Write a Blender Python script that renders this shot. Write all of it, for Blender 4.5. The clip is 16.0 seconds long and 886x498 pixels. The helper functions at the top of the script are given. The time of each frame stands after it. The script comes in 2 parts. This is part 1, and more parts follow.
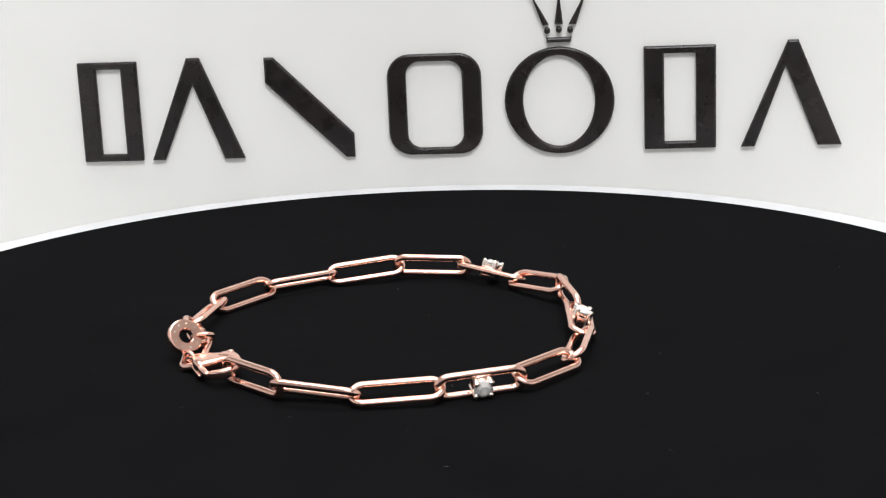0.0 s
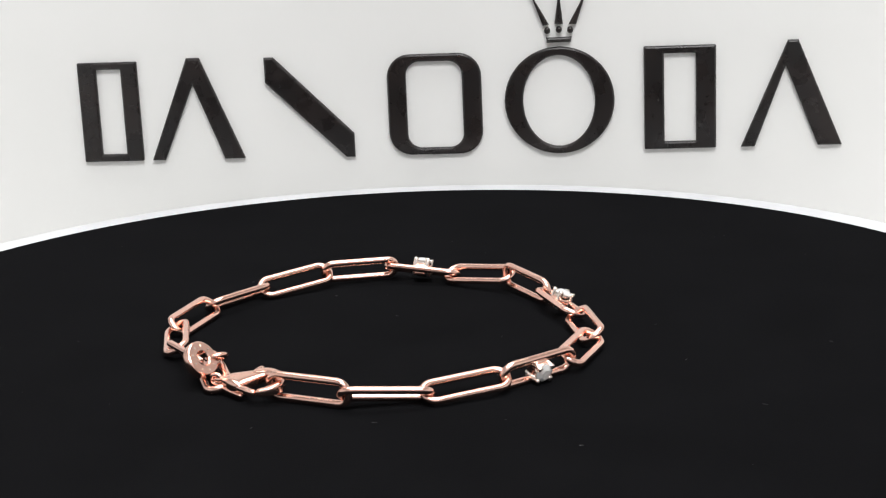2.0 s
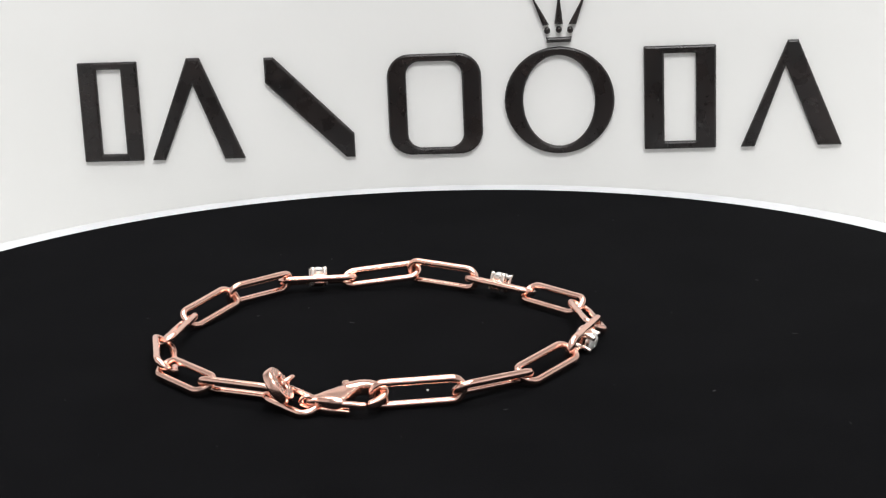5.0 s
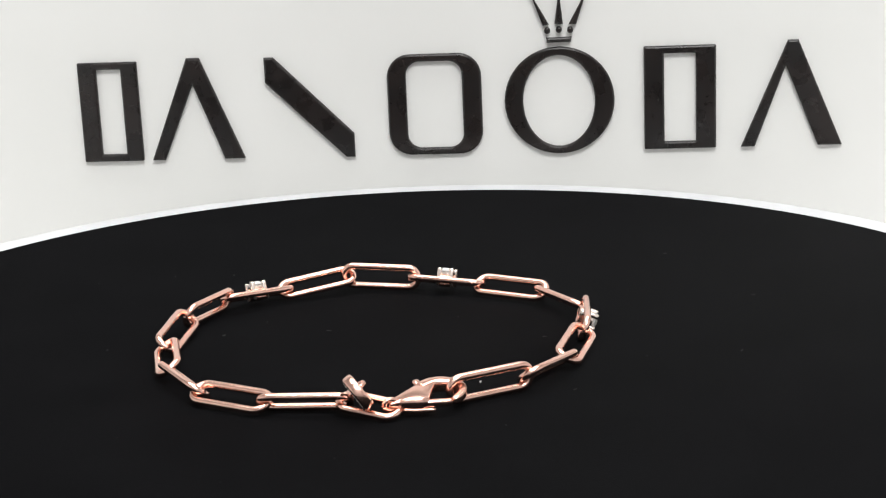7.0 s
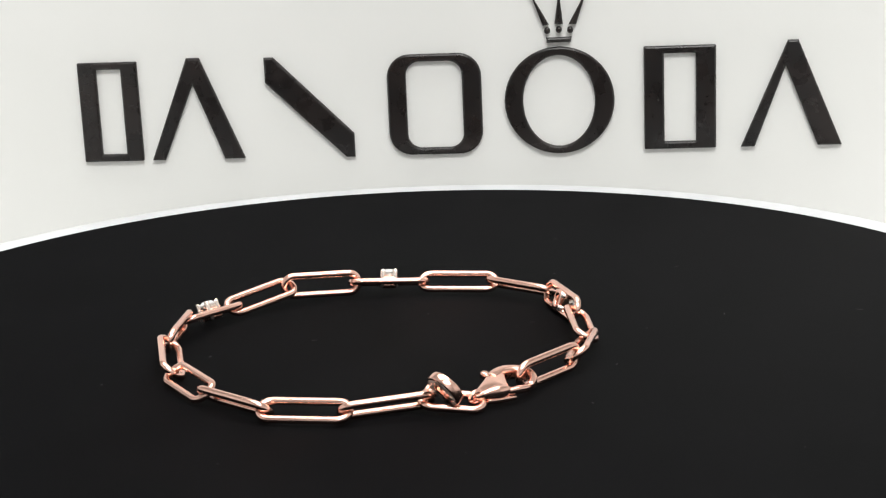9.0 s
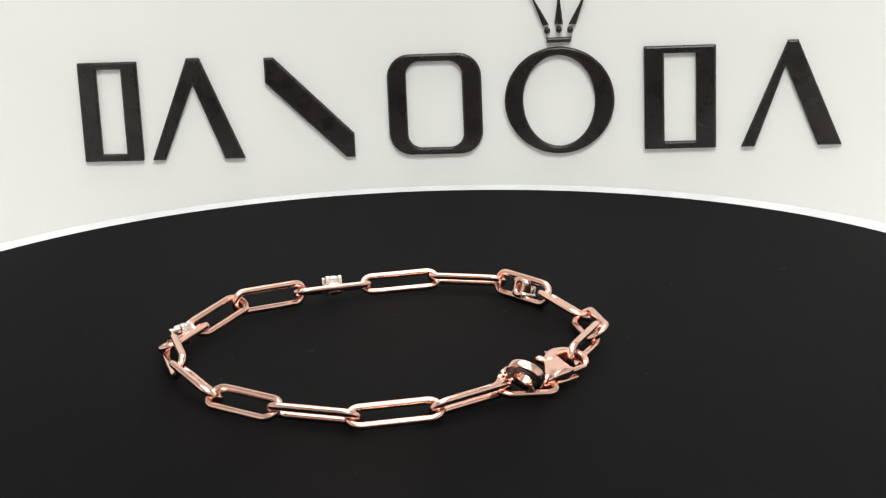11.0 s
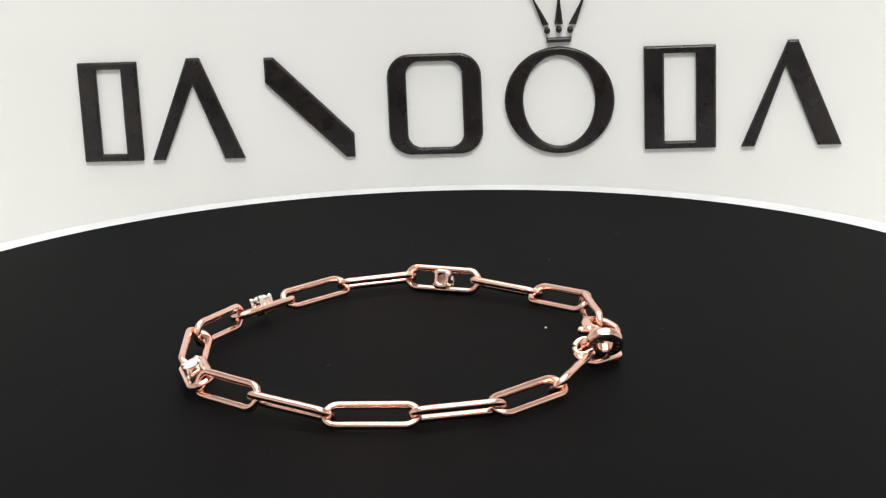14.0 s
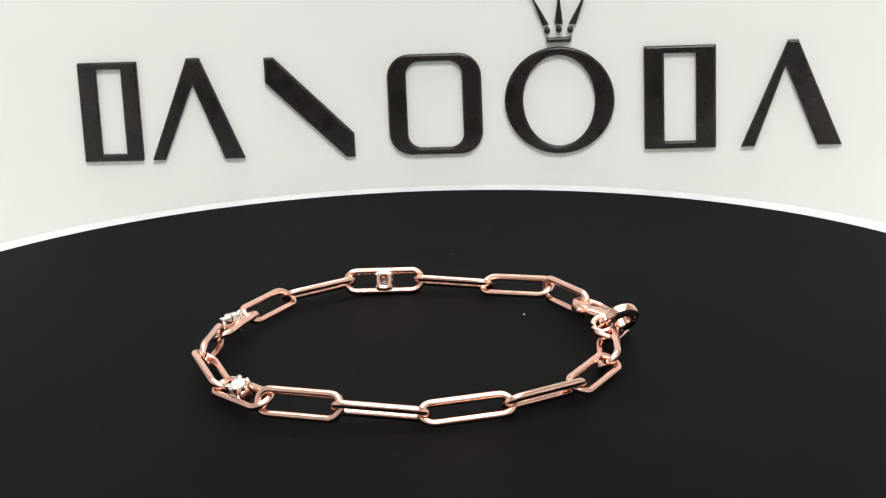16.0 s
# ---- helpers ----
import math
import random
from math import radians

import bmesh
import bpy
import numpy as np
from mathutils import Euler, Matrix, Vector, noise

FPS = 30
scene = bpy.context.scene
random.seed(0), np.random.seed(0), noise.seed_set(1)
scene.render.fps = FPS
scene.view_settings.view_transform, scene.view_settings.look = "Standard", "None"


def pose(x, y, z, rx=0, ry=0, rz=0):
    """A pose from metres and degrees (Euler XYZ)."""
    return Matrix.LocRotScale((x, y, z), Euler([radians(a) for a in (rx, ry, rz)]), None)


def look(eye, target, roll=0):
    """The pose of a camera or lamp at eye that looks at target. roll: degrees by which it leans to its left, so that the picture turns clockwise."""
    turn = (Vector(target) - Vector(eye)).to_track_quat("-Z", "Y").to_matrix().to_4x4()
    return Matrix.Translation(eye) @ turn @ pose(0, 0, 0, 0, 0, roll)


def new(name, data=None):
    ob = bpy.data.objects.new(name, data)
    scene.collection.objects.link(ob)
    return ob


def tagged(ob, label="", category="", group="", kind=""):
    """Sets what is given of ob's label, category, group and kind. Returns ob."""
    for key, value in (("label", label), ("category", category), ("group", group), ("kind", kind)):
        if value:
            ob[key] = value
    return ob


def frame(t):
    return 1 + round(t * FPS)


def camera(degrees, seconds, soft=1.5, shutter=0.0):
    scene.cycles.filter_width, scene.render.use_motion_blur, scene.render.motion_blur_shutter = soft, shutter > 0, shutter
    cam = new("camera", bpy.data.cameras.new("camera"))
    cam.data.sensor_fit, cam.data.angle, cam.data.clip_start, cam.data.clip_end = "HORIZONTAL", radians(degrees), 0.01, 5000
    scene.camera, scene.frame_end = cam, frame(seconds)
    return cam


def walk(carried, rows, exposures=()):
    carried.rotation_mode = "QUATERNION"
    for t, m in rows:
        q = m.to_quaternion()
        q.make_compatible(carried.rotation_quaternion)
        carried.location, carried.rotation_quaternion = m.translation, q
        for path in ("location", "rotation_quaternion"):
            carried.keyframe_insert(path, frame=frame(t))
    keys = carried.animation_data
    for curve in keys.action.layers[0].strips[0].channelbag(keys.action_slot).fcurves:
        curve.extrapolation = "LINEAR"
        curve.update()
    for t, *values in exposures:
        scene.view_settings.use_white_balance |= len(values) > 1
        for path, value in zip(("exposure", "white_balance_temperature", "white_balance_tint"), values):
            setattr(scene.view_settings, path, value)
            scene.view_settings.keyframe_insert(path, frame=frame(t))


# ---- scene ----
# ---- camera: it stands still on a stand before the turntable ----
cam = camera(28.26, 16.0, soft=1.2)
EYE = (0.0, -0.2523, 0.08230)
AIM = (0.00610, -0.01097, 0.01736)
walk(cam, [(0.0, look(EYE, AIM, -2.415)), (16.0, look(EYE, AIM, -2.415))],
     exposures=[(0.0, -0.02, 6380, 10), (4.0, -0.01, 6380, 10), (8.0, 0.0, 6470, 8), (12.0, 0.02, 6560, 6.5), (16.0, 0.025, 6560, 6.5)])

MM = 0.001
TURN = 10.272          # degrees a second, anticlockwise from above
TABLE_Z = -0.032


# ---- light: two ceiling panels of the shop over the table ----
world = bpy.data.worlds.new("shop_world")
scene.world = world
world.use_nodes = True
world.node_tree.nodes["Background"].inputs[0].default_value = (0.9, 0.95, 1.0, 1)
world.node_tree.nodes["Background"].inputs[1].default_value = 0.05


def panel_lamp(name, x, y, z, sx, sy, watts, colour):
    data = bpy.data.lights.new(name, "AREA")
    data.shape, data.size, data.size_y = "RECTANGLE", sx, sy
    data.energy, data.color = watts, colour
    ob = new(name, data)
    ob.matrix_world = pose(x, y, z)


CEIL = 1.75
panel_lamp("ceiling_panel_lamp", -0.1, 0.2, CEIL - 0.03, 1.7, 1.2, 37.5, (1.0, 0.985, 0.975))
panel_lamp("ceiling_panel_lamp", 0.20, -1.32, CEIL - 0.03, 1.3, 0.8, 49, (1.0, 0.985, 0.975))


# ---- materials ----
def material(name):
    m = bpy.data.materials.new(name)
    m.use_nodes = True
    nt = m.node_tree
    return m, nt, nt.nodes["Principled BSDF"]


def noise_mix(nt, bsdf, scale, c1, c2, low=0.35, high=0.65, detail=5.0):
    tc = nt.nodes.new("ShaderNodeTexCoord")
    n = nt.nodes.new("ShaderNodeTexNoise")
    n.inputs["Scale"].default_value, n.inputs["Detail"].default_value = scale, detail
    ramp = nt.nodes.new("ShaderNodeValToRGB")
    ramp.color_ramp.elements[0].position, ramp.color_ramp.elements[1].position = low, high
    ramp.color_ramp.elements[0].color, ramp.color_ramp.elements[1].color = (*c1, 1), (*c2, 1)
    nt.links.new(tc.outputs["Object"], n.inputs["Vector"])
    nt.links.new(n.outputs["Fac"], ramp.inputs["Fac"])
    nt.links.new(ramp.outputs["Color"], bsdf.inputs["Base Color"])
    return tc, n


def bump(nt, bsdf, tc, scale, strength, distance, detail=4.0):
    n = nt.nodes.new("ShaderNodeTexNoise")
    n.inputs["Scale"].default_value, n.inputs["Detail"].default_value = scale, detail
    b = nt.nodes.new("ShaderNodeBump")
    b.inputs["Strength"].default_value, b.inputs["Distance"].default_value = strength, distance
    nt.links.new(tc.outputs["Object"], n.inputs["Vector"])
    nt.links.new(n.outputs["Fac"], b.inputs["Height"])
    nt.links.new(b.outputs["Normal"], bsdf.inputs["Normal"])


def rough_noise(nt, bsdf, tc, scale, lo, hi):
    n = nt.nodes.new("ShaderNodeTexNoise")
    n.inputs["Scale"].default_value, n.inputs["Detail"].default_value = scale, 4.0
    r = nt.nodes.new("ShaderNodeMapRange")
    r.inputs["From Min"].default_value, r.inputs["From Max"].default_value = 0.3, 0.7
    r.inputs["To Min"].default_value, r.inputs["To Max"].default_value = lo, hi
    nt.links.new(tc.outputs["Object"], n.inputs["Vector"])
    nt.links.new(n.outputs["Fac"], r.inputs["Value"])
    nt.links.new(r.outputs["Result"], bsdf.inputs["Roughness"])


def make_rose_gold(name, c1, c2, lo, hi):
    m, nt, b = material(name)
    tc, _ = noise_mix(nt, b, 180, c1, c2)
    b.inputs["Metallic"].default_value = 1.0
    rough_noise(nt, b, tc, 600, lo, hi)
    bump(nt, b, tc, 500, 0.05, 0.0001)
    return m


ROSE = make_rose_gold("rose_gold", (0.97, 0.585, 0.475), (0.99, 0.635, 0.525), 0.17, 0.25)
ROSE_SATIN = make_rose_gold("rose_gold_satin", (0.97, 0.58, 0.465), (0.99, 0.63, 0.515), 0.17, 0.25)
PALE = make_rose_gold("pale_plated_metal", (0.95, 0.83, 0.75), (0.98, 0.88, 0.81), 0.18, 0.32)

STONE, nt, b = material("clear_stone")
b.inputs["Base Color"].default_value = (0.99, 0.985, 0.97, 1)
# under half transmission: the white body stands in for the clear stone's sparkle
b.inputs["Transmission Weight"].default_value = 0.45
b.inputs["Roughness"].default_value = 0.04
b.inputs["IOR"].default_value = 2.0

PAD_TILT = 45
PAD, nt, b = material("black_flocked_pad")
tc, _ = noise_mix(nt, b, 60, (0.0036, 0.0036, 0.0041), (0.0046, 0.0046, 0.0052))
b.inputs["Roughness"].default_value = 0.65
b.inputs["Specular IOR Level"].default_value = 0.02
bump(nt, b, tc, 4000, 0.3, 0.0002)
# shading normal tilted to put in the pad's darkening and lightening as it turns
pad_normal = nt.nodes.new("ShaderNodeVectorTransform")
pad_normal.vector_type, pad_normal.convert_from, pad_normal.convert_to = "NORMAL", "OBJECT", "WORLD"
pad_normal.inputs["Vector"].default_value = (0.0, -math.sin(radians(PAD_TILT)), math.cos(radians(PAD_TILT)))
nt.links.new(pad_normal.outputs["Vector"], nt.nodes["Bump"].inputs["Normal"])

PLASTIC, nt, b = material("white_turntable_plastic")
tc, _ = noise_mix(nt, b, 30, (0.51, 0.515, 0.53), (0.55, 0.555, 0.57))
rough_noise(nt, b, tc, 200, 0.34, 0.38)

BOARD, nt, b = material("white_satin_board")
tc, _ = noise_mix(nt, b, 14, (0.805, 0.805, 0.785), (0.84, 0.838, 0.82), detail=3)
rough_noise(nt, b, tc, 120, 0.35, 0.5)
bump(nt, b, tc, 900, 0.05, 0.0002)

INK, nt, b = material("glossy_black_enamel")
tc, _ = noise_mix(nt, b, 90, (0.007, 0.006, 0.006), (0.015, 0.0105, 0.0095))
rough_noise(nt, b, tc, 300, 0.22, 0.36)

TABLE, nt, b = material("pale_grey_laminate")
tc, _ = noise_mix(nt, b, 9, (0.46, 0.46, 0.45), (0.51, 0.51, 0.50))
rough_noise(nt, b, tc, 60, 0.3, 0.5)

# for unseen walls, greyer than the others to darken reflections in the metal
GREY_WALL, nt, b = material("grey_unseen_wall")
tc, _ = noise_mix(nt, b, 3, (0.38, 0.38, 0.38), (0.43, 0.43, 0.43))
b.inputs["Roughness"].default_value = 0.7

WALL, nt, b = material("shop_wall_paint")
tc, _ = noise_mix(nt, b, 3, (0.80, 0.80, 0.79), (0.84, 0.84, 0.83))
b.inputs["Roughness"].default_value = 0.8

FLOOR, nt, b = material("shop_floor")
tc, _ = noise_mix(nt, b, 5, (0.20, 0.19, 0.18), (0.27, 0.26, 0.24))
rough_noise(nt, b, tc, 20, 0.4, 0.6)

LINT, nt, b = material("pale_lint")
tc, _ = noise_mix(nt, b, 2000, (0.05, 0.05, 0.05), (0.13, 0.13, 0.13))
b.inputs["Roughness"].default_value = 0.8

SPECK, nt, b = material("white_speck")
noise_mix(nt, b, 3000, (0.5, 0.5, 0.5), (0.65, 0.65, 0.65))


# ---- mesh helpers ----
def mesh_of(name, verts, faces, mat, smooth=True):
    me = bpy.data.meshes.new(name)
    me.from_pydata([tuple(v) for v in verts], [], [tuple(f) for f in faces])
    bm = bmesh.new()
    bm.from_mesh(me)
    bmesh.ops.remove_doubles(bm, verts=bm.verts, dist=1e-7)
    bmesh.ops.recalc_face_normals(bm, faces=bm.faces)
    bm.to_mesh(me)
    bm.free()
    me.materials.append(mat)
    for poly in me.polygons:
        poly.use_smooth = smooth
    return me


def part(name, me, parent, m=None, label=""):
    ob = new(name, me)
    ob.parent = parent
    if m is not None:
        ob.matrix_basis = m
    if label:
        tagged(ob, label)
    return ob


def lathe(profile, n=96):
    """Closed solid turned round z from (radius, height) pairs that begin and end on the axis or meet."""
    verts, faces = [], []
    k = len(profile)
    for i in range(n):
        a = 2 * math.pi * i / n
        verts += [(r * math.cos(a), r * math.sin(a), z) for r, z in profile]
    for i in range(n):
        j = (i + 1) % n
        for s in range(k - 1):
            faces.append((i * k + s, j * k + s, j * k + s + 1, i * k + s + 1))
    return verts, faces


def tube(path, radius, sides=12, closed=True):
    """A round wire along a path of points."""
    n = len(path)
    pts = [Vector(q) for q in path]
    verts, faces = [], []
    up = Vector((0, 0, 1))
    for i in range(n):
        a = pts[(i - 1) % n] if closed or i else pts[0]
        c = pts[(i + 1) % n] if closed or i < n - 1 else pts[-1]
        t = (c - a).normalized()
        s = t.cross(up)
        if s.length < 1e-4:
            s = t.cross(Vector((1, 0, 0)))
        s.normalize()
        w = s.cross(t)
        for j in range(sides):
            g = 2 * math.pi * j / sides
            verts.append(pts[i] + s * (radius * math.cos(g)) + w * (radius * math.sin(g)))
    for i in range(n if closed else n - 1):
        for j in range(sides):
            i2, j2 = (i + 1) % n, (j + 1) % sides
            faces.append((i * sides + j, i2 * sides + j, i2 * sides + j2, i * sides + j2))
    if not closed:
        faces += [tuple(range(sides)), tuple(range((n - 1) * sides, n * sides))]
    return verts, faces


def stadium(half_len, half_wid, n=16):
    """A long loop with round ends, its centre line."""
    c = half_len - half_wid
    pts = []
    for i in range(n + 1):
        a = -math.pi / 2 + math.pi * i / n
        pts.append((c + half_wid * math.cos(a), half_wid * math.sin(a), 0))
    for k in range(1, 6):
        pts.append((c - 2 * c * k / 6, half_wid, 0))
    for i in range(n + 1):
        a = math.pi / 2 + math.pi * i / n
        pts.append((-c + half_wid * math.cos(a), half_wid * math.sin(a), 0))
    for k in range(1, 6):
        pts.append((-c + 2 * c * k / 6, -half_wid, 0))
    return pts


def band(outer, inner, thick, sides=10, power=0.75):
    """A rounded closed band between an outer and an inner loop, half as thick as thick(i) says."""
    n = len(outer)
    verts, faces = [], []
    for i in range(n):
        o, q = Vector(outer[i]), Vector(inner[i])
        mid, half = (o + q) / 2, (o - q) / 2
        for j in range(sides):
            g = 2 * math.pi * j / sides
            cg, sg = math.cos(g), math.sin(g)
            cg = math.copysign(abs(cg) ** power, cg)
            sg = math.copysign(abs(sg) ** power, sg)
            verts.append((mid.x + half.x * cg, mid.y + half.y * cg, mid.z + thick(i) * sg))
    for i in range(n):
        for j in range(sides):
            i2, j2 = (i + 1) % n, (j + 1) % sides
            faces.append((i * sides + j, i2 * sides + j, i2 * sides + j2, i * sides + j2))
    return verts, faces


def block(sx, sy, sz, edge, centre=(0, 0, 0)):
    bm = bmesh.new()
    bmesh.ops.create_cube(bm, size=1)
    for v in bm.verts:
        v.co = Vector((v.co.x * sx + centre[0], v.co.y * sy + centre[1], v.co.z * sz + centre[2]))
    if edge:
        bmesh.ops.bevel(bm, geom=list(bm.edges), offset=edge, segments=3, affect="EDGES", profile=0.5)
    verts = [v.co.copy() for v in bm.verts]
    bm.verts.index_update()
    faces = [tuple(v.index for v in f.verts) for f in bm.faces]
    bm.free()
    return verts, faces


def joined(*pieces):
    verts, faces = [], []
    for v, f in pieces:
        k = len(verts)
        verts += list(v)
        faces += [tuple(i + k for i in q) for q in f]
    return verts, faces


# ---- the room round the table ----
def room():
    def slab(name, sx, sy, sz, c, mat, label, cat):
        ob = new(name, mesh_of(name, *block(sx, sy, sz, 0, c), mat, False))
        tagged(ob, label, cat, kind="structure")
    fz = TABLE_Z - 0.75
    slab("floor", 4.4, 4.4, 0.1, (0, 0, fz - 0.05), FLOOR, "grey-brown floor of the shop room", "floor")
    slab("ceiling", 4.4, 4.4, 0.1, (0, 0, CEIL + 0.05), WALL, "plain pale ceiling of the shop room", "ceiling")
    h = CEIL - fz
    # unseen walls; north and south are greyed to shape the metal's reflections
    for nm, sx, sy, x, y in (("wall_north", 4.2, 0.1, 0, 2.15), ("wall_south", 4.2, 0.1, 0, -2.15),
                             ("wall_east", 0.1, 4.4, 2.15, 0), ("wall_west", 0.1, 4.4, -2.15, 0)):
        grey = sy < sx
        slab(nm, sx, sy, h, (x, y, fz + h / 2), GREY_WALL if grey else WALL, "unseen mid-grey wall that tones the reflections in the metal" if grey else "plain pale painted shop wall", "wall")


def table():
    ob = new("table")
    ob.location = (0, 0, TABLE_Z - 0.75)
    tagged(ob, "pale grey laminate table under the turntable", "table")
    part("tabletop", mesh_of("tabletop", *block(1.3, 0.8, 0.03, 0.003, (0, 0.05, 0.735)), TABLE, False), ob)
    for x in (-0.58, 0.58):
        for y in (-0.28, 0.38):
            part("leg", mesh_of("leg", *block(0.04, 0.04, 0.72, 0.003, (x, y, 0.36)), TABLE, False), ob)


# ---- the turntable ----
def turntable():
    ob = new("turntable")
    ob.location = (0, 0, 0)
    tagged(ob, "round white plastic turntable with a black padded top, turning", "turntable")
    z0 = TABLE_Z
    base = [(0, z0), (0.088, z0), (0.092, z0 + 0.002), (0.094, z0 + 0.006), (0.094, z0 + 0.016), (0.092, z0 + 0.018), (0, z0 + 0.018)]
    part("base", mesh_of("base", *lathe(base, 128), PLASTIC), ob)
    b0, t0 = z0 + 0.0185, -0.0004
    plate = [(0, b0), (0.1045, b0), (0.1081, b0 + 0.001), (0.1093, b0 + 0.003), (0.1093, t0 - 0.0036), (0.1091, t0 - 0.0024), (0.1086, t0 - 0.0014),
             (0.1078, t0 - 0.0006), (0.1068, t0 - 0.0001), (0.1058, t0), (0.1013, t0), (0, t0)]
    platter = part("platter", mesh_of("platter", *lathe(plate, 256), PLASTIC), ob, label="white plastic platter with a rounded rim")
    pad = [(0, -0.0003), (0.1000, -0.0003), (0.1006, -0.0002), (0.1006, -0.0001), (0.1002, 0.0), (0, 0.0)]
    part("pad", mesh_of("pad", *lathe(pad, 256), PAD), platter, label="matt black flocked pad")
    rnd = random.Random(7)
    pieces = []
    spots = [(32.6, -48.2, 0.45), (-31.0, -23.6, 0.3), (-15.8, -29.5, 0.35), (6.4, -20.2, 0.35), (32.7, -27.3, 0.25), (55.2, -30.5, 0.3),
             (37.0, -10.8, 0.2), (2.5, -70.6, 0.5), (4.5, -49.9, 0.3), (-0.7, 29.1, 0.3), (4.0, 13.5, 0.4)]
    for i in range(34):
        r, a = 0.097 * math.sqrt(rnd.random()), rnd.uniform(0, 2 * math.pi)
        x, y, g = r * math.cos(a), r * math.sin(a), rnd.uniform(0, math.pi)
        ln = rnd.choice((0.05, 0.07, 0.1, 0.14)) * MM
        if i < len(spots):
            x, y, ln = [q * MM for q in spots[i]]
        bend = rnd.uniform(-0.3, 0.3) * ln
        path = [(x + math.cos(g) * ln * k - math.sin(g) * bend * (1 - k * k), y + math.sin(g) * ln * k + math.cos(g) * bend * (1 - k * k),
                 0.00008) for k in (-1, -0.4, 0.2, 1)]
        pieces.append(tube(path, rnd.uniform(0.02, 0.045) * MM, 5, closed=False))
    tagged(part("lint", mesh_of("lint", *joined(*pieces), LINT), platter, label="fine pale lint on the pad"), kind="stuff")
    speck = block(0.00032, 0.00026, 0.00026, 0.00008, (-0.0152, -0.0159, 0.00015))
    part("speck", mesh_of("speck", *speck, SPECK), platter, label="bright white speck")
    return platter


# ---- the white sign behind it, with a raised black emblem of plain shapes ----
def offset_loop(loop, d):
    """The loop moved inwards by d (anticlockwise loops)."""
    out, n = [], len(loop)
    for i in range(n):
        a, p, c = Vector(loop[i - 1]), Vector(loop[i]), Vector(loop[(i + 1) % n])
        e, f = (p - a).normalized(), (c - p).normalized()
        n1, n2 = Vector((-e.y, e.x)), Vector((-f.y, f.x))
        m = n1 + n2
        m = m / max(0.35, m.length_squared / 2)
        out.append(tuple(p + m * d))
    return out


def raised(loop, hole=None, depth=0.9 * MM, chamfer=0.42 * MM):
    """A raised plate with chamfered edges, in the sign's plane: x along it, z up, y towards its back."""
    steps = [(0.0, 0.0), (0.0, -(depth - chamfer)), (chamfer * 0.35, -(depth - chamfer * 0.3)), (chamfer, -depth)]
    verts, faces, rings = [], [], []
    for src, sign in ((loop, 1), (hole, -1)):
        if not src:
            continue
        rows = []
        for d, y in steps:
            q = offset_loop(src, d * sign)
            rows.append(list(range(len(verts), len(verts) + len(q))))
            verts += [(x, y, z) for x, z in q]
        n = len(src)
        for k in range(len(steps) - 1):
            for i in range(n):
                j = (i + 1) % n
                faces.append((rows[k][i], rows[k][j], rows[k + 1][j], rows[k + 1][i]))
        rings.append(rows[-1])
    if hole:
        n = len(loop)
        for i in range(n):
            j = (i + 1) % n
            faces.append((rings[0][i], rings[0][j], rings[1][j], rings[1][i]))
    else:
        faces.append(tuple(rings[0]))
    return verts, faces


def rounded(x0, z0, x1, z1, radii, n=10):
    """Anticlockwise rectangle with its own corner radius at each corner."""
    pts = []
    for (cx, cz, a0), r in zip(((x1, z0, -90), (x1, z1, 0), (x0, z1, 90), (x0, z0, 180)), radii):
        ox = cx - r if cx == x1 else cx + r
        oz = cz + r if cz == z0 else cz - r
        for i in range(n + 1):
            a = radians(a0 + 90 * i / n)
            pts.append((ox + r * math.cos(a), oz + r * math.sin(a)))
    return [(x * MM, z * MM) for x, z in pts]


def ellipse(cx, cz, rx, rz, n=64):
    return [((cx + rx * math.cos(2 * math.pi * i / n)) * MM, (cz + rz * math.sin(2 * math.pi * i / n)) * MM) for i in range(n)]


def scaled(*pts):
    return [(x * MM, z * MM) for x, z in pts]


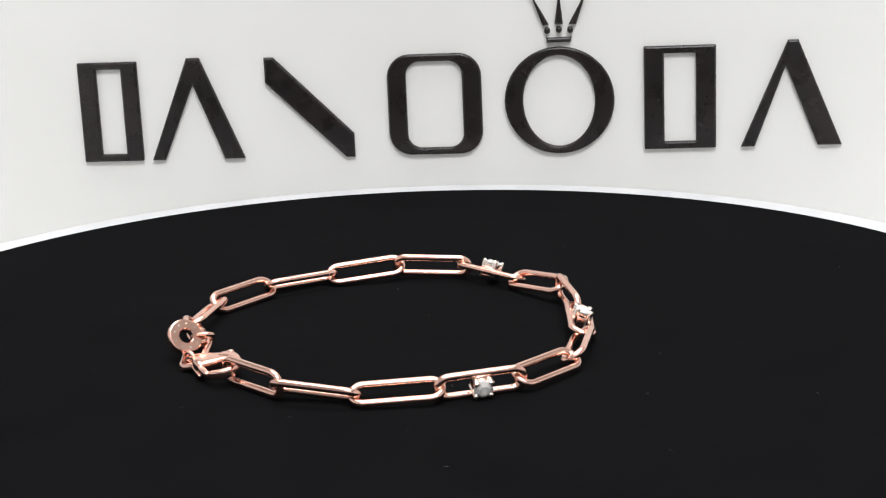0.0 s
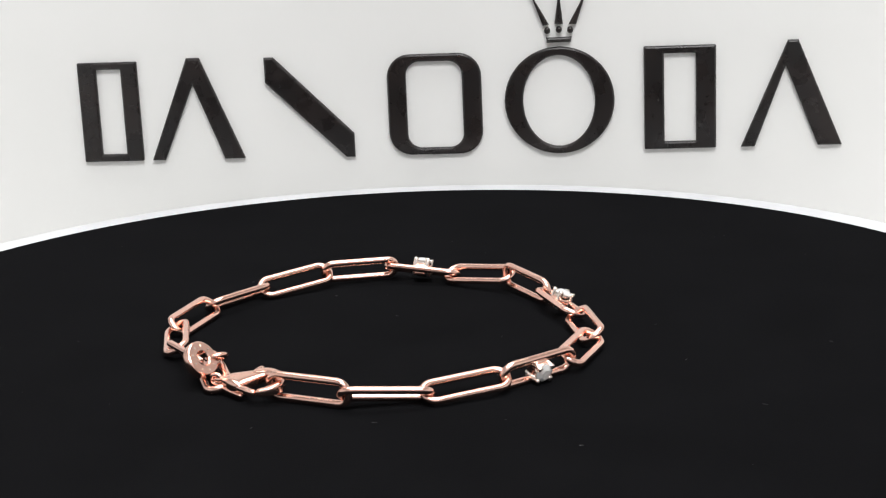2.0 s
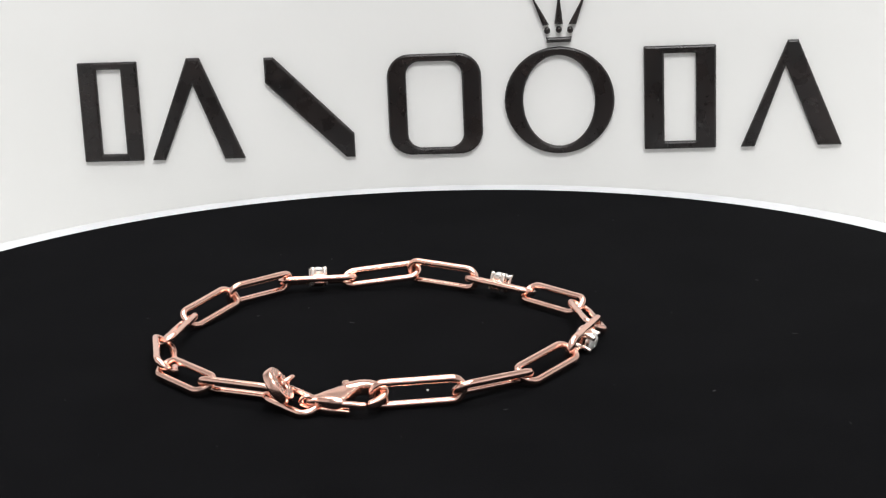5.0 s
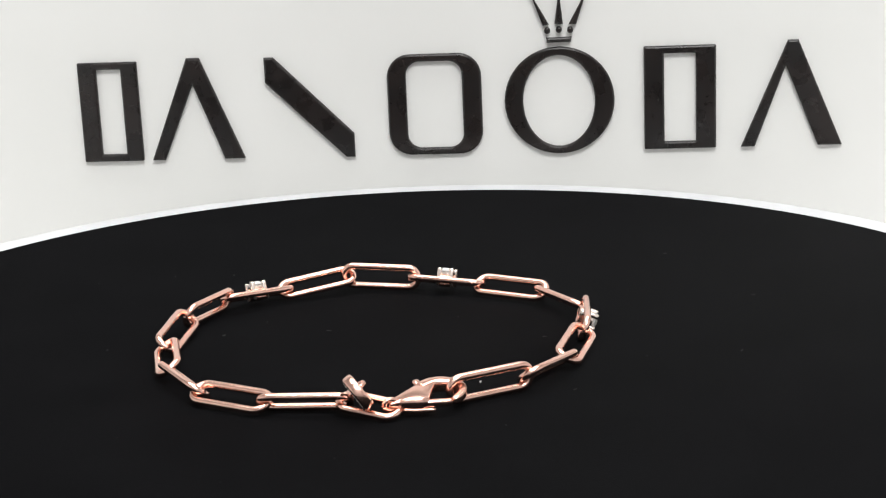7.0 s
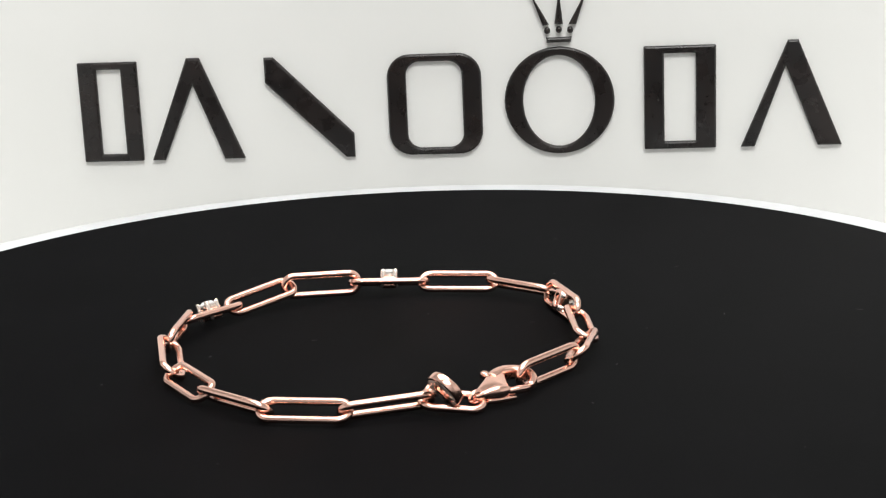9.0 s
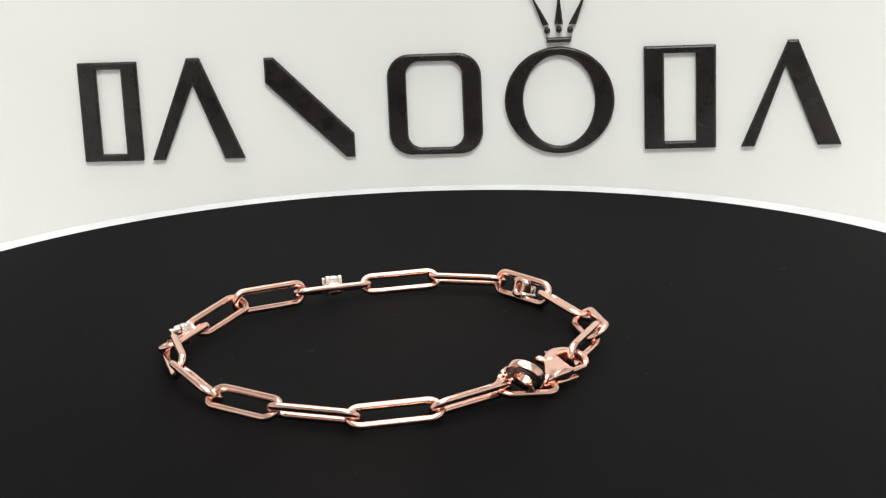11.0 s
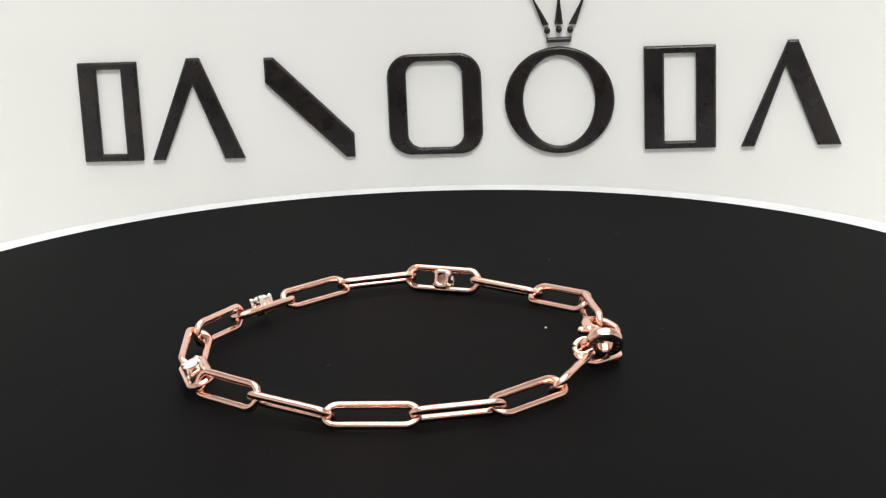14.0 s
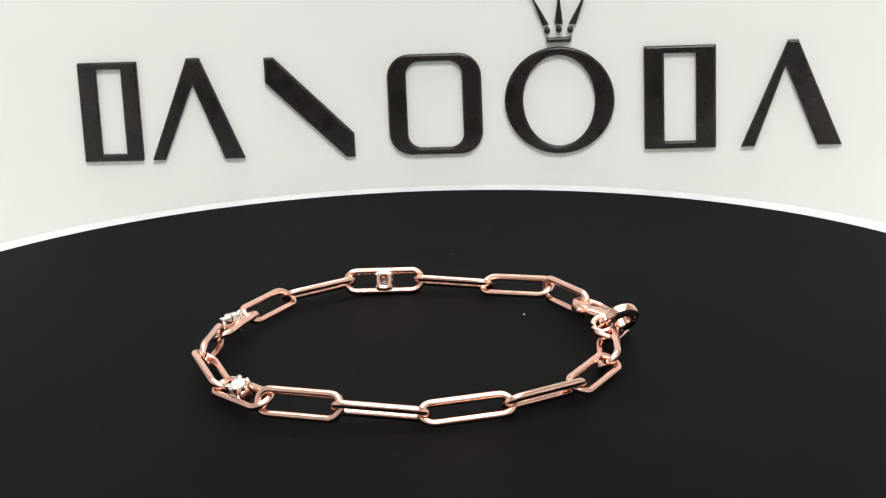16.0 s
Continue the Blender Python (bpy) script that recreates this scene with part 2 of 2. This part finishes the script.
def sign():
    ob = new("display_sign")
    ob.matrix_world = pose(0, 0.125, TABLE_Z + 0.00018, 0, 0, -6)
    tagged(ob, "white satin display sign with raised glossy black emblem shapes", "sign")
    lift = -TABLE_Z
    part("panel", mesh_of("panel", *block(0.36, 0.012, 0.17, 0.0015, (0.01, 0.006, 0.08482)), BOARD, False), ob)

    def shape(name, *piece, label=""):
        part(name, mesh_of(name, *raised(*piece), INK, False), ob, pose(0, -0.0002, lift), label)

    # plain emblem: frame, chevron, slanted bar, rounded frame, ring, frame, chevron
    shape("emblem_frame", rounded(-68.8, 2.7, -55.6, 24.7, (0.3, 0.3, 0.3, 0.3)), rounded(-64.7, 4.3, -59.3, 23.1, (0.2, 0.2, 0.2, 0.2)))
    shape("emblem_chevron", scaled((-53.7, 2.7), (-50.8, 2.7), (-43.6, 19.3), (-37.5, 2.7), (-33.0, 2.7), (-41.8, 25.1), (-44.6, 25.1)))
    shape("emblem_slanted_bar", scaled((-27.6, 19.2), (-10.6, 2.4), (-8.7, 2.4), (-8.7, 7.6), (-25.6, 24.7), (-27.6, 24.7)))
    shape("emblem_rounded_frame", rounded(-1.0, 2.5, 19.4, 24.5, (5, 5, 5, 5)), rounded(3.1, 4.0, 15.2, 22.9, (3, 3, 3, 3)))
    shape("emblem_ring", ellipse(36.1, 13.6, 11.8, 11.6), ellipse(36.0, 13.5, 7.7, 9.9))
    shape("emblem_frame", rounded(54.2, 2.4, 69.5, 24.7, (0.3, 0.3, 0.3, 0.3)), rounded(58.5, 4.0, 65.2, 23.1, (0.2, 0.2, 0.2, 0.2)))
    shape("emblem_chevron", scaled((74.8, 2.4), (77.7, 2.4), (84.2, 19.8), (91.1, 2.4), (96.2, 2.4), (86.8, 25.2), (84.6, 25.2)))
    shape("emblem_bar", scaled((33.6, 26.1), (38.8, 26.2), (39.0, 27.3), (33.6, 27.2)))
    for x, z in ((33.8, 28.7), (36.3, 28.85), (38.7, 28.75)):
        shape("emblem_dot", ellipse(x, z, 0.66, 0.72, 24))
    shape("emblem_spike", scaled((32.9, 29.75), (34.2, 30.0), (30.2, 37.2)))
    shape("emblem_spike", scaled((35.4, 30.05), (37.2, 30.0), (36.45, 37.6)))
    shape("emblem_spike", scaled((38.4, 30.0), (40.0, 29.9), (42.4, 37.2)))


# ---- the bracelet ----
JOINTS = [(-25.25, -14.65, 3.33), (-17.46, -23.42, 3.42), (-7.2, -26.59, 2.65), (4.54, -26.7, 3.06), (15.71, -24.07, 3.14),
          (23.68, -15.96, 2.91), (26.44, -4.73, 2.88), (26.85, 6.68, 3.3), (25.19, 17.48, 3.78), (18.94, 26.33, 2.67),
          (10.92, 33.12, 3.31), (-0.22, 34.97, 3.59), (-11.72, 33.67, 2.67), (-22.01, 28.5, 2.83), (-29.83, 20.18, 2.67),
          (-32.54, 9.86, 2.74), (-30.5, -1.6, 2.89), (-30.95, -7.78, 2.14)]
ROLLS = [-84, -36, 29, 108, 31, -33, 20, 88, -28, 22, 66, -39, 33, -41, 27, -44, 17]
LIFT = -0.98
WIRE = 0.55
HALF_WIDE = 1.66
STONE_LINKS = (3, 6, 9)


def frame_between(a, c, roll):
    a, c = Vector(a), Vector(c)
    ax = (c - a).normalized()
    s = Vector((0, 0, 1)).cross(ax).normalized()
    v = ax.cross(s)
    q = s * math.cos(radians(roll)) + v * math.sin(radians(roll))
    n = ax.cross(q)
    mid = (a + c) / 2
    m = Matrix.Identity(4)
    for i in range(3):
        m[i][0], m[i][1], m[i][2], m[i][3] = ax[i], q[i], n[i], mid[i] * MM
    return m


def brilliant(r):
    n = 16
    verts, faces = [], []
    for rad, z, k in ((0.56, 0.36, 8), (1.0, 0.04, n), (1.0, -0.04, n)):
        verts += [(r * rad * math.cos(2 * math.pi * (i + (0.5 if k == 8 else 0)) / k), r * rad * math.sin(2 * math.pi * (i + (0.5 if k == 8 else 0)) / k), r * z) for i in range(k)]
    verts.append((0, 0, -0.86 * r))
    faces.append(tuple(range(8)))
    for i in range(8):
        j = (i + 1) % 8
        g = 8 + 2 * i
        faces += [(i, 8 + (2 * i) % n, 8 + (2 * i + 1) % n), (i, 8 + (2 * i + 1) % n, 8 + (2 * i + 2) % n), (i, 8 + (2 * i + 2) % n, j)]
    for i in range(n):
        j = (i + 1) % n
        faces += [(8 + i, 8 + j, 24 + j, 24 + i), (24 + i, 24 + j, 40)]
    return verts, faces


def bracelet():
    ob = new("bracelet")
    tagged(ob, "rose gold long-link chain bracelet with three clear stones on black pad", "bracelet")
    link_mesh = mesh_of("link", *tube(stadium(6.19 * MM, HALF_WIDE * MM), WIRE * MM, 14), ROSE)
    w = HALF_WIDE
    # a pierced cross plate under each stone
    outer = [(1.25 * math.copysign(abs(math.cos(a)) ** 0.45, math.cos(a)) * MM, w * math.copysign(abs(math.sin(a)) ** 0.45, math.sin(a)) * MM, -0.1 * MM)
             for a in [2 * math.pi * i / 40 for i in range(40)]]
    inner = [(0.62 * math.cos(2 * math.pi * i / 40) * MM, 0.7 * math.sin(2 * math.pi * i / 40) * MM, -0.1 * MM) for i in range(40)]
    setting_mesh = mesh_of("setting", *band(outer, inner, lambda i: 0.9 * MM, 12, 0.5), ROSE)
    prong_mesh = mesh_of("prong", *tube([(0, 0, -0.9 * MM), (0, 0, 0.4 * MM), (0, 0, 1.1 * MM), (0, 0, 1.7 * MM), (-0.06 * MM, -0.06 * MM, 1.9 * MM)], 0.44 * MM, 10, closed=False), PALE)
    # the basket is closed to a pale cone, added to throw light back into the stone
    reflector_cup = [(0.66, 0.3), (1.2, 1.3), (1.36, 1.3), (1.36, 1.0), (0.86, 0.15), (0.66, 0.3)]
    basket_mesh = mesh_of("basket", *lathe([(r * MM, z * MM) for r, z in reflector_cup], 40), PALE, False)
    stone_mesh = mesh_of("stone", *brilliant(1.38 * MM), STONE, False)
    for i, roll in enumerate(ROLLS):
        a, c = [Vector(JOINTS[k]) + Vector((0, 0, LIFT)) for k in (i, i + 1)]
        m = frame_between(a, c, roll)
        if i == 16:
            short = mesh_of("end_link", *tube(stadium(4.2 * MM, 1.65 * MM), WIRE * MM, 14), ROSE)
            part("end_link", short, ob, m, "short end link that carries the clasp and the tag")
            continue
        ln = part("link", link_mesh, ob, m)
        if i in STONE_LINKS:
            ln.name = "stone_link"
            tagged(ln, "rose gold link with a claw-set clear stone")
            part("setting", setting_mesh, ln)
            part("stone", stone_mesh, ln, pose(0, 0, 1.55 * MM), "faceted clear stone")
            part("basket", basket_mesh, ln)
            for k in range(4):
                g = 45 + 90 * k
                part("prong", prong_mesh, ln, pose(1.4 * MM * math.cos(radians(g)), 1.4 * MM * math.sin(radians(g)), 0, 0, 0, g - 45))
    clasp(ob)
    tag(ob)
    return ob


def tapered(rows, sides=18, power=0.7, square=False):
    """A solid along a path in the xy plane; each row is x, y, z, half width, half thickness. A lower power gives flatter faces;
    square keeps the sections across the y axis."""
    pts = [Vector(q[:3]) * MM for q in rows]
    n = len(rows)
    verts, faces = [], []
    for i in range(n):
        t = (pts[min(i + 1, n - 1)] - pts[max(i - 1, 0)]).normalized()
        s = Vector((0, 1, 0)) if square else Vector((0, 0, 1)).cross(t).normalized()
        w = Vector((0, 0, 1)) if square else t.cross(s)
        for j in range(sides):
            g = 2 * math.pi * j / sides
            cg, sg = [math.copysign(abs(q) ** power, q) for q in (math.cos(g), math.sin(g))]
            verts.append(pts[i] + s * (rows[i][3] * MM * cg) + w * (rows[i][4] * MM * sg))
    for i in range(n - 1):
        for j in range(sides):
            j2 = (j + 1) % sides
            faces.append((i * sides + j, (i + 1) * sides + j, (i + 1) * sides + j2, i * sides + j2))
    faces += [tuple(range(sides)), tuple(range((n - 1) * sides, n * sides))]
    return verts, faces


def smooth_rows(rows, steps=4):
    """The rows with more between them, along a smooth curve."""
    out, n = [], len(rows)
    for i in range(n - 1):
        p0, p1, p2, p3 = [rows[max(0, min(n - 1, i + k))] for k in (-1, 0, 1, 2)]
        for k in range(steps):
            u = k / steps
            out.append(tuple(0.5 * (2 * b + (c - a) * u + (2 * a - 5 * b + 4 * c - d) * u * u + (3 * b - a - 3 * c + d) * u ** 3)
                             for a, b, c, d in zip(p0, p1, p2, p3)))
    return out + [rows[-1]]


def clasp(ob):
    """Lobster clasp: a flat body that widens to an open hook, a swollen belly, a sprung gate with its lever, a tail eye."""
    a, c = [Vector(q) + Vector((0, 0, LIFT)) for q in (JOINTS[17], JOINTS[0])]
    m = frame_between(a + Vector((0, 0, 0.85)), c + Vector((0, 0, 0.05)), 11)
    body = [(-4.75, -0.1, 0, 0.3, 0.3), (-4.55, -0.1, 0, 0.5, 0.45), (-3.9, -0.05, 0, 0.66, 0.55), (-3.0, 0.05, 0, 0.95, 0.66), (-2.0, 0.1, 0, 1.4, 0.76),
            (-1.0, 0.1, 0, 1.85, 0.82), (-0.2, 0.15, 0, 2.2, 0.84), (0.3, 0.3, 0, 2.2, 0.82), (0.9, 0.8, 0, 1.8, 0.8), (1.5, 1.3, 0, 1.4, 0.78), (2.1, 1.75, 0, 1.0, 0.76), (2.6, 2.05, 0, 0.7, 0.72)]
    cl = part("clasp", mesh_of("clasp", *tapered(smooth_rows(body), power=0.55, square=True), ROSE_SATIN), ob, m, "polished rose gold lobster clasp")
    belly = [(-3.7, -0.45, 0, 0.2, 0.3), (-3.0, -0.6, 0, 0.5, 0.75), (-2.0, -0.85, 0, 0.75, 1.0), (-1.1, -1.15, 0, 0.85, 1.08), (-0.3, -1.45, 0, 0.75, 0.96),
             (0.3, -1.7, 0, 0.5, 0.72), (0.7, -1.85, 0, 0.2, 0.3)]
    part("belly", mesh_of("belly", *tapered(smooth_rows(belly), power=0.85), ROSE_SATIN), cl)
    hook = [(0.6, 1.9, 0, 0.85, 0.9), (1.6, 2.1, 0, 0.9, 0.98), (2.7, 2.25, 0, 0.85, 1.0), (3.8, 2.05, 0, 0.82, 0.98), (4.8, 1.5, 0, 0.75, 0.92), (5.55, 0.7, 0, 0.7, 0.85),
            (5.85, -0.2, 0, 0.62, 0.8), (5.5, -1.25, 0, 0.6, 0.7), (4.7, -2.0, 0, 0.54, 0.6), (3.8, -2.45, 0, 0.46, 0.5), (3.5, -2.55, 0, 0.2, 0.25)]
    part("hook", mesh_of("hook", *tapered(smooth_rows(hook), power=0.6), ROSE_SATIN), cl)
    gate = [(0.0, -1.75, 0, 0.4, 0.45), (0.9, -2.05, 0, 0.46, 0.5), (1.7, -2.3, 0, 0.48, 0.52), (2.5, -2.5, -0.05, 0.46, 0.5), (3.15, -2.6, -0.05, 0.42, 0.46), (3.35, -2.62, -0.05, 0.25, 0.3)]
    part("spring_gate", mesh_of("spring_gate", *tapered(smooth_rows(gate)), ROSE), cl)
    nub = [(0.8, 2.1, 0.1, 0.46, 0.46), (0.75, 2.6, 0.1, 0.48, 0.48), (0.7, 3.2, 0.1, 0.58, 0.56), (0.68, 3.65, 0.1, 0.52, 0.5), (0.67, 3.9, 0.1, 0.25, 0.25)]
    part("lever", mesh_of("lever", *tapered(smooth_rows(nub)), ROSE), cl)
    eye = [((-4.6 + 0.8 * math.cos(g)) * MM, -0.1 * MM, 0.8 * math.sin(g) * MM) for g in [2 * math.pi * k / 28 for k in range(28)]]
    part("tail_eye", mesh_of("tail_eye", *tube(eye, 0.36 * MM, 10), ROSE), cl)
    spur = [(-3.0, -1.0, -0.75, 0.2, 0.25), (-2.8, -1.1, -0.78, 0.34, 0.36), (-1.8, -1.5, -0.85, 0.38, 0.4), (-0.5, -2.0, -0.85, 0.34, 0.36), (0.7, -2.5, -0.8, 0.28, 0.3), (1.0, -2.6, -0.8, 0.12, 0.15)]
    part("side_spur", mesh_of("side_spur", *tapered(smooth_rows(spur)), ROSE), cl)


def tag(ob):
    """A thick ring-shaped tag with a pierced lug; a small loop through the lug hangs it from the end link."""
    centre = Vector((-32.3, -3.8, 4.88 + LIFT))
    nrm = Vector((0.47, -0.69, 0.55)).normalized()
    ax = nrm.cross(Vector((0, 0, 1))).normalized()
    up = nrm.cross(ax)
    m = Matrix.Identity(4)
    for i in range(3):
        m[i][0], m[i][1], m[i][2], m[i][3] = ax[i], up[i], nrm[i], centre[i] * MM
    h = 0.72
    prof = [(1.05, -h + 0.15), (1.2, -h), (2.42, -h), (2.6, -h + 0.12), (2.68, -h + 0.3), (2.7, 0), (2.68, h - 0.3), (2.6, h - 0.12), (2.42, h), (1.2, h), (1.05, h - 0.15), (1.05, -h + 0.15)]
    tg = part("tag", mesh_of("tag", *lathe([(r * MM, z * MM) for r, z in prof], 56), ROSE_SATIN), ob, m, "thick ring-shaped rose gold tag")
    tg.data.set_sharp_from_angle(angle=radians(30))
    g0 = radians(166)
    lug = [(0.36, -0.5), (1.0, -0.5), (1.2, -0.3), (1.25, 0), (1.2, 0.4), (1.0, 0.62), (0.5, 0.62), (0.36, 0.5), (0.36, -0.5)]
    part("lug", mesh_of("lug", *lathe([(r * MM, z * MM) for r, z in lug], 32), ROSE_SATIN), tg, pose(2.2 * MM * math.cos(g0), 2.2 * MM * math.sin(g0), 0.04 * MM), "rounded lug with a small hole")

    def bars(n, radius, z, first, wide, high):
        out = []
        for k in range(n):
            g = radians(first + 360 / n * k)
            verts, faces = block(wide, high, 0.1, 0, (0, 0, z))
            out.append(([Vector(((radius + v[1]) * math.cos(g) - v[0] * math.sin(g), (radius + v[1]) * math.sin(g) + v[0] * math.cos(g), v[2])) * MM for v in verts], faces))
        return joined(*out)

    part("stamp_bars", mesh_of("stamp_bars", *bars(9, 1.87, h, 10, 0.2, 0.3), PALE, False), tg, label="small pale stamped bars")
    ring = [(1.35, -h - 0.04), (2.42, -h - 0.04), (2.42, -h + 0.02), (1.35, -h + 0.02), (1.35, -h - 0.04)]
    part("enamel_face", mesh_of("enamel_face", *lathe([(r * MM, z * MM) for r, z in ring], 56), INK, False), tg, label="black enamel back face")
    part("raised_bars", mesh_of("raised_bars", *bars(14, 1.87, -h - 0.06, 5, 0.14, 0.42), PALE, False), tg, label="pale raised bars")
    loop = []
    for k in range(28):
        g = 2 * math.pi * k / 28
        r, z = 3.05 + 1.3 * math.cos(g), 1.35 * math.sin(g)
        loop.append((r * math.cos(g0) * MM, r * math.sin(g0) * MM, z * MM))
    part("tag_loop", mesh_of("tag_loop", *tube(loop, 0.4 * MM, 12), ROSE), tg)


room()
table()
PLATTER = turntable()
sign()
BRACELET = bracelet()


# ---- what moves ----
def motions():
    turns = [(0.5 * k, pose(0, 0, 0, 0, 0, TURN * 0.5 * k - 0.1)) for k in range(33)]
    walk(PLATTER, turns)
    walk(BRACELET, turns)


motions()
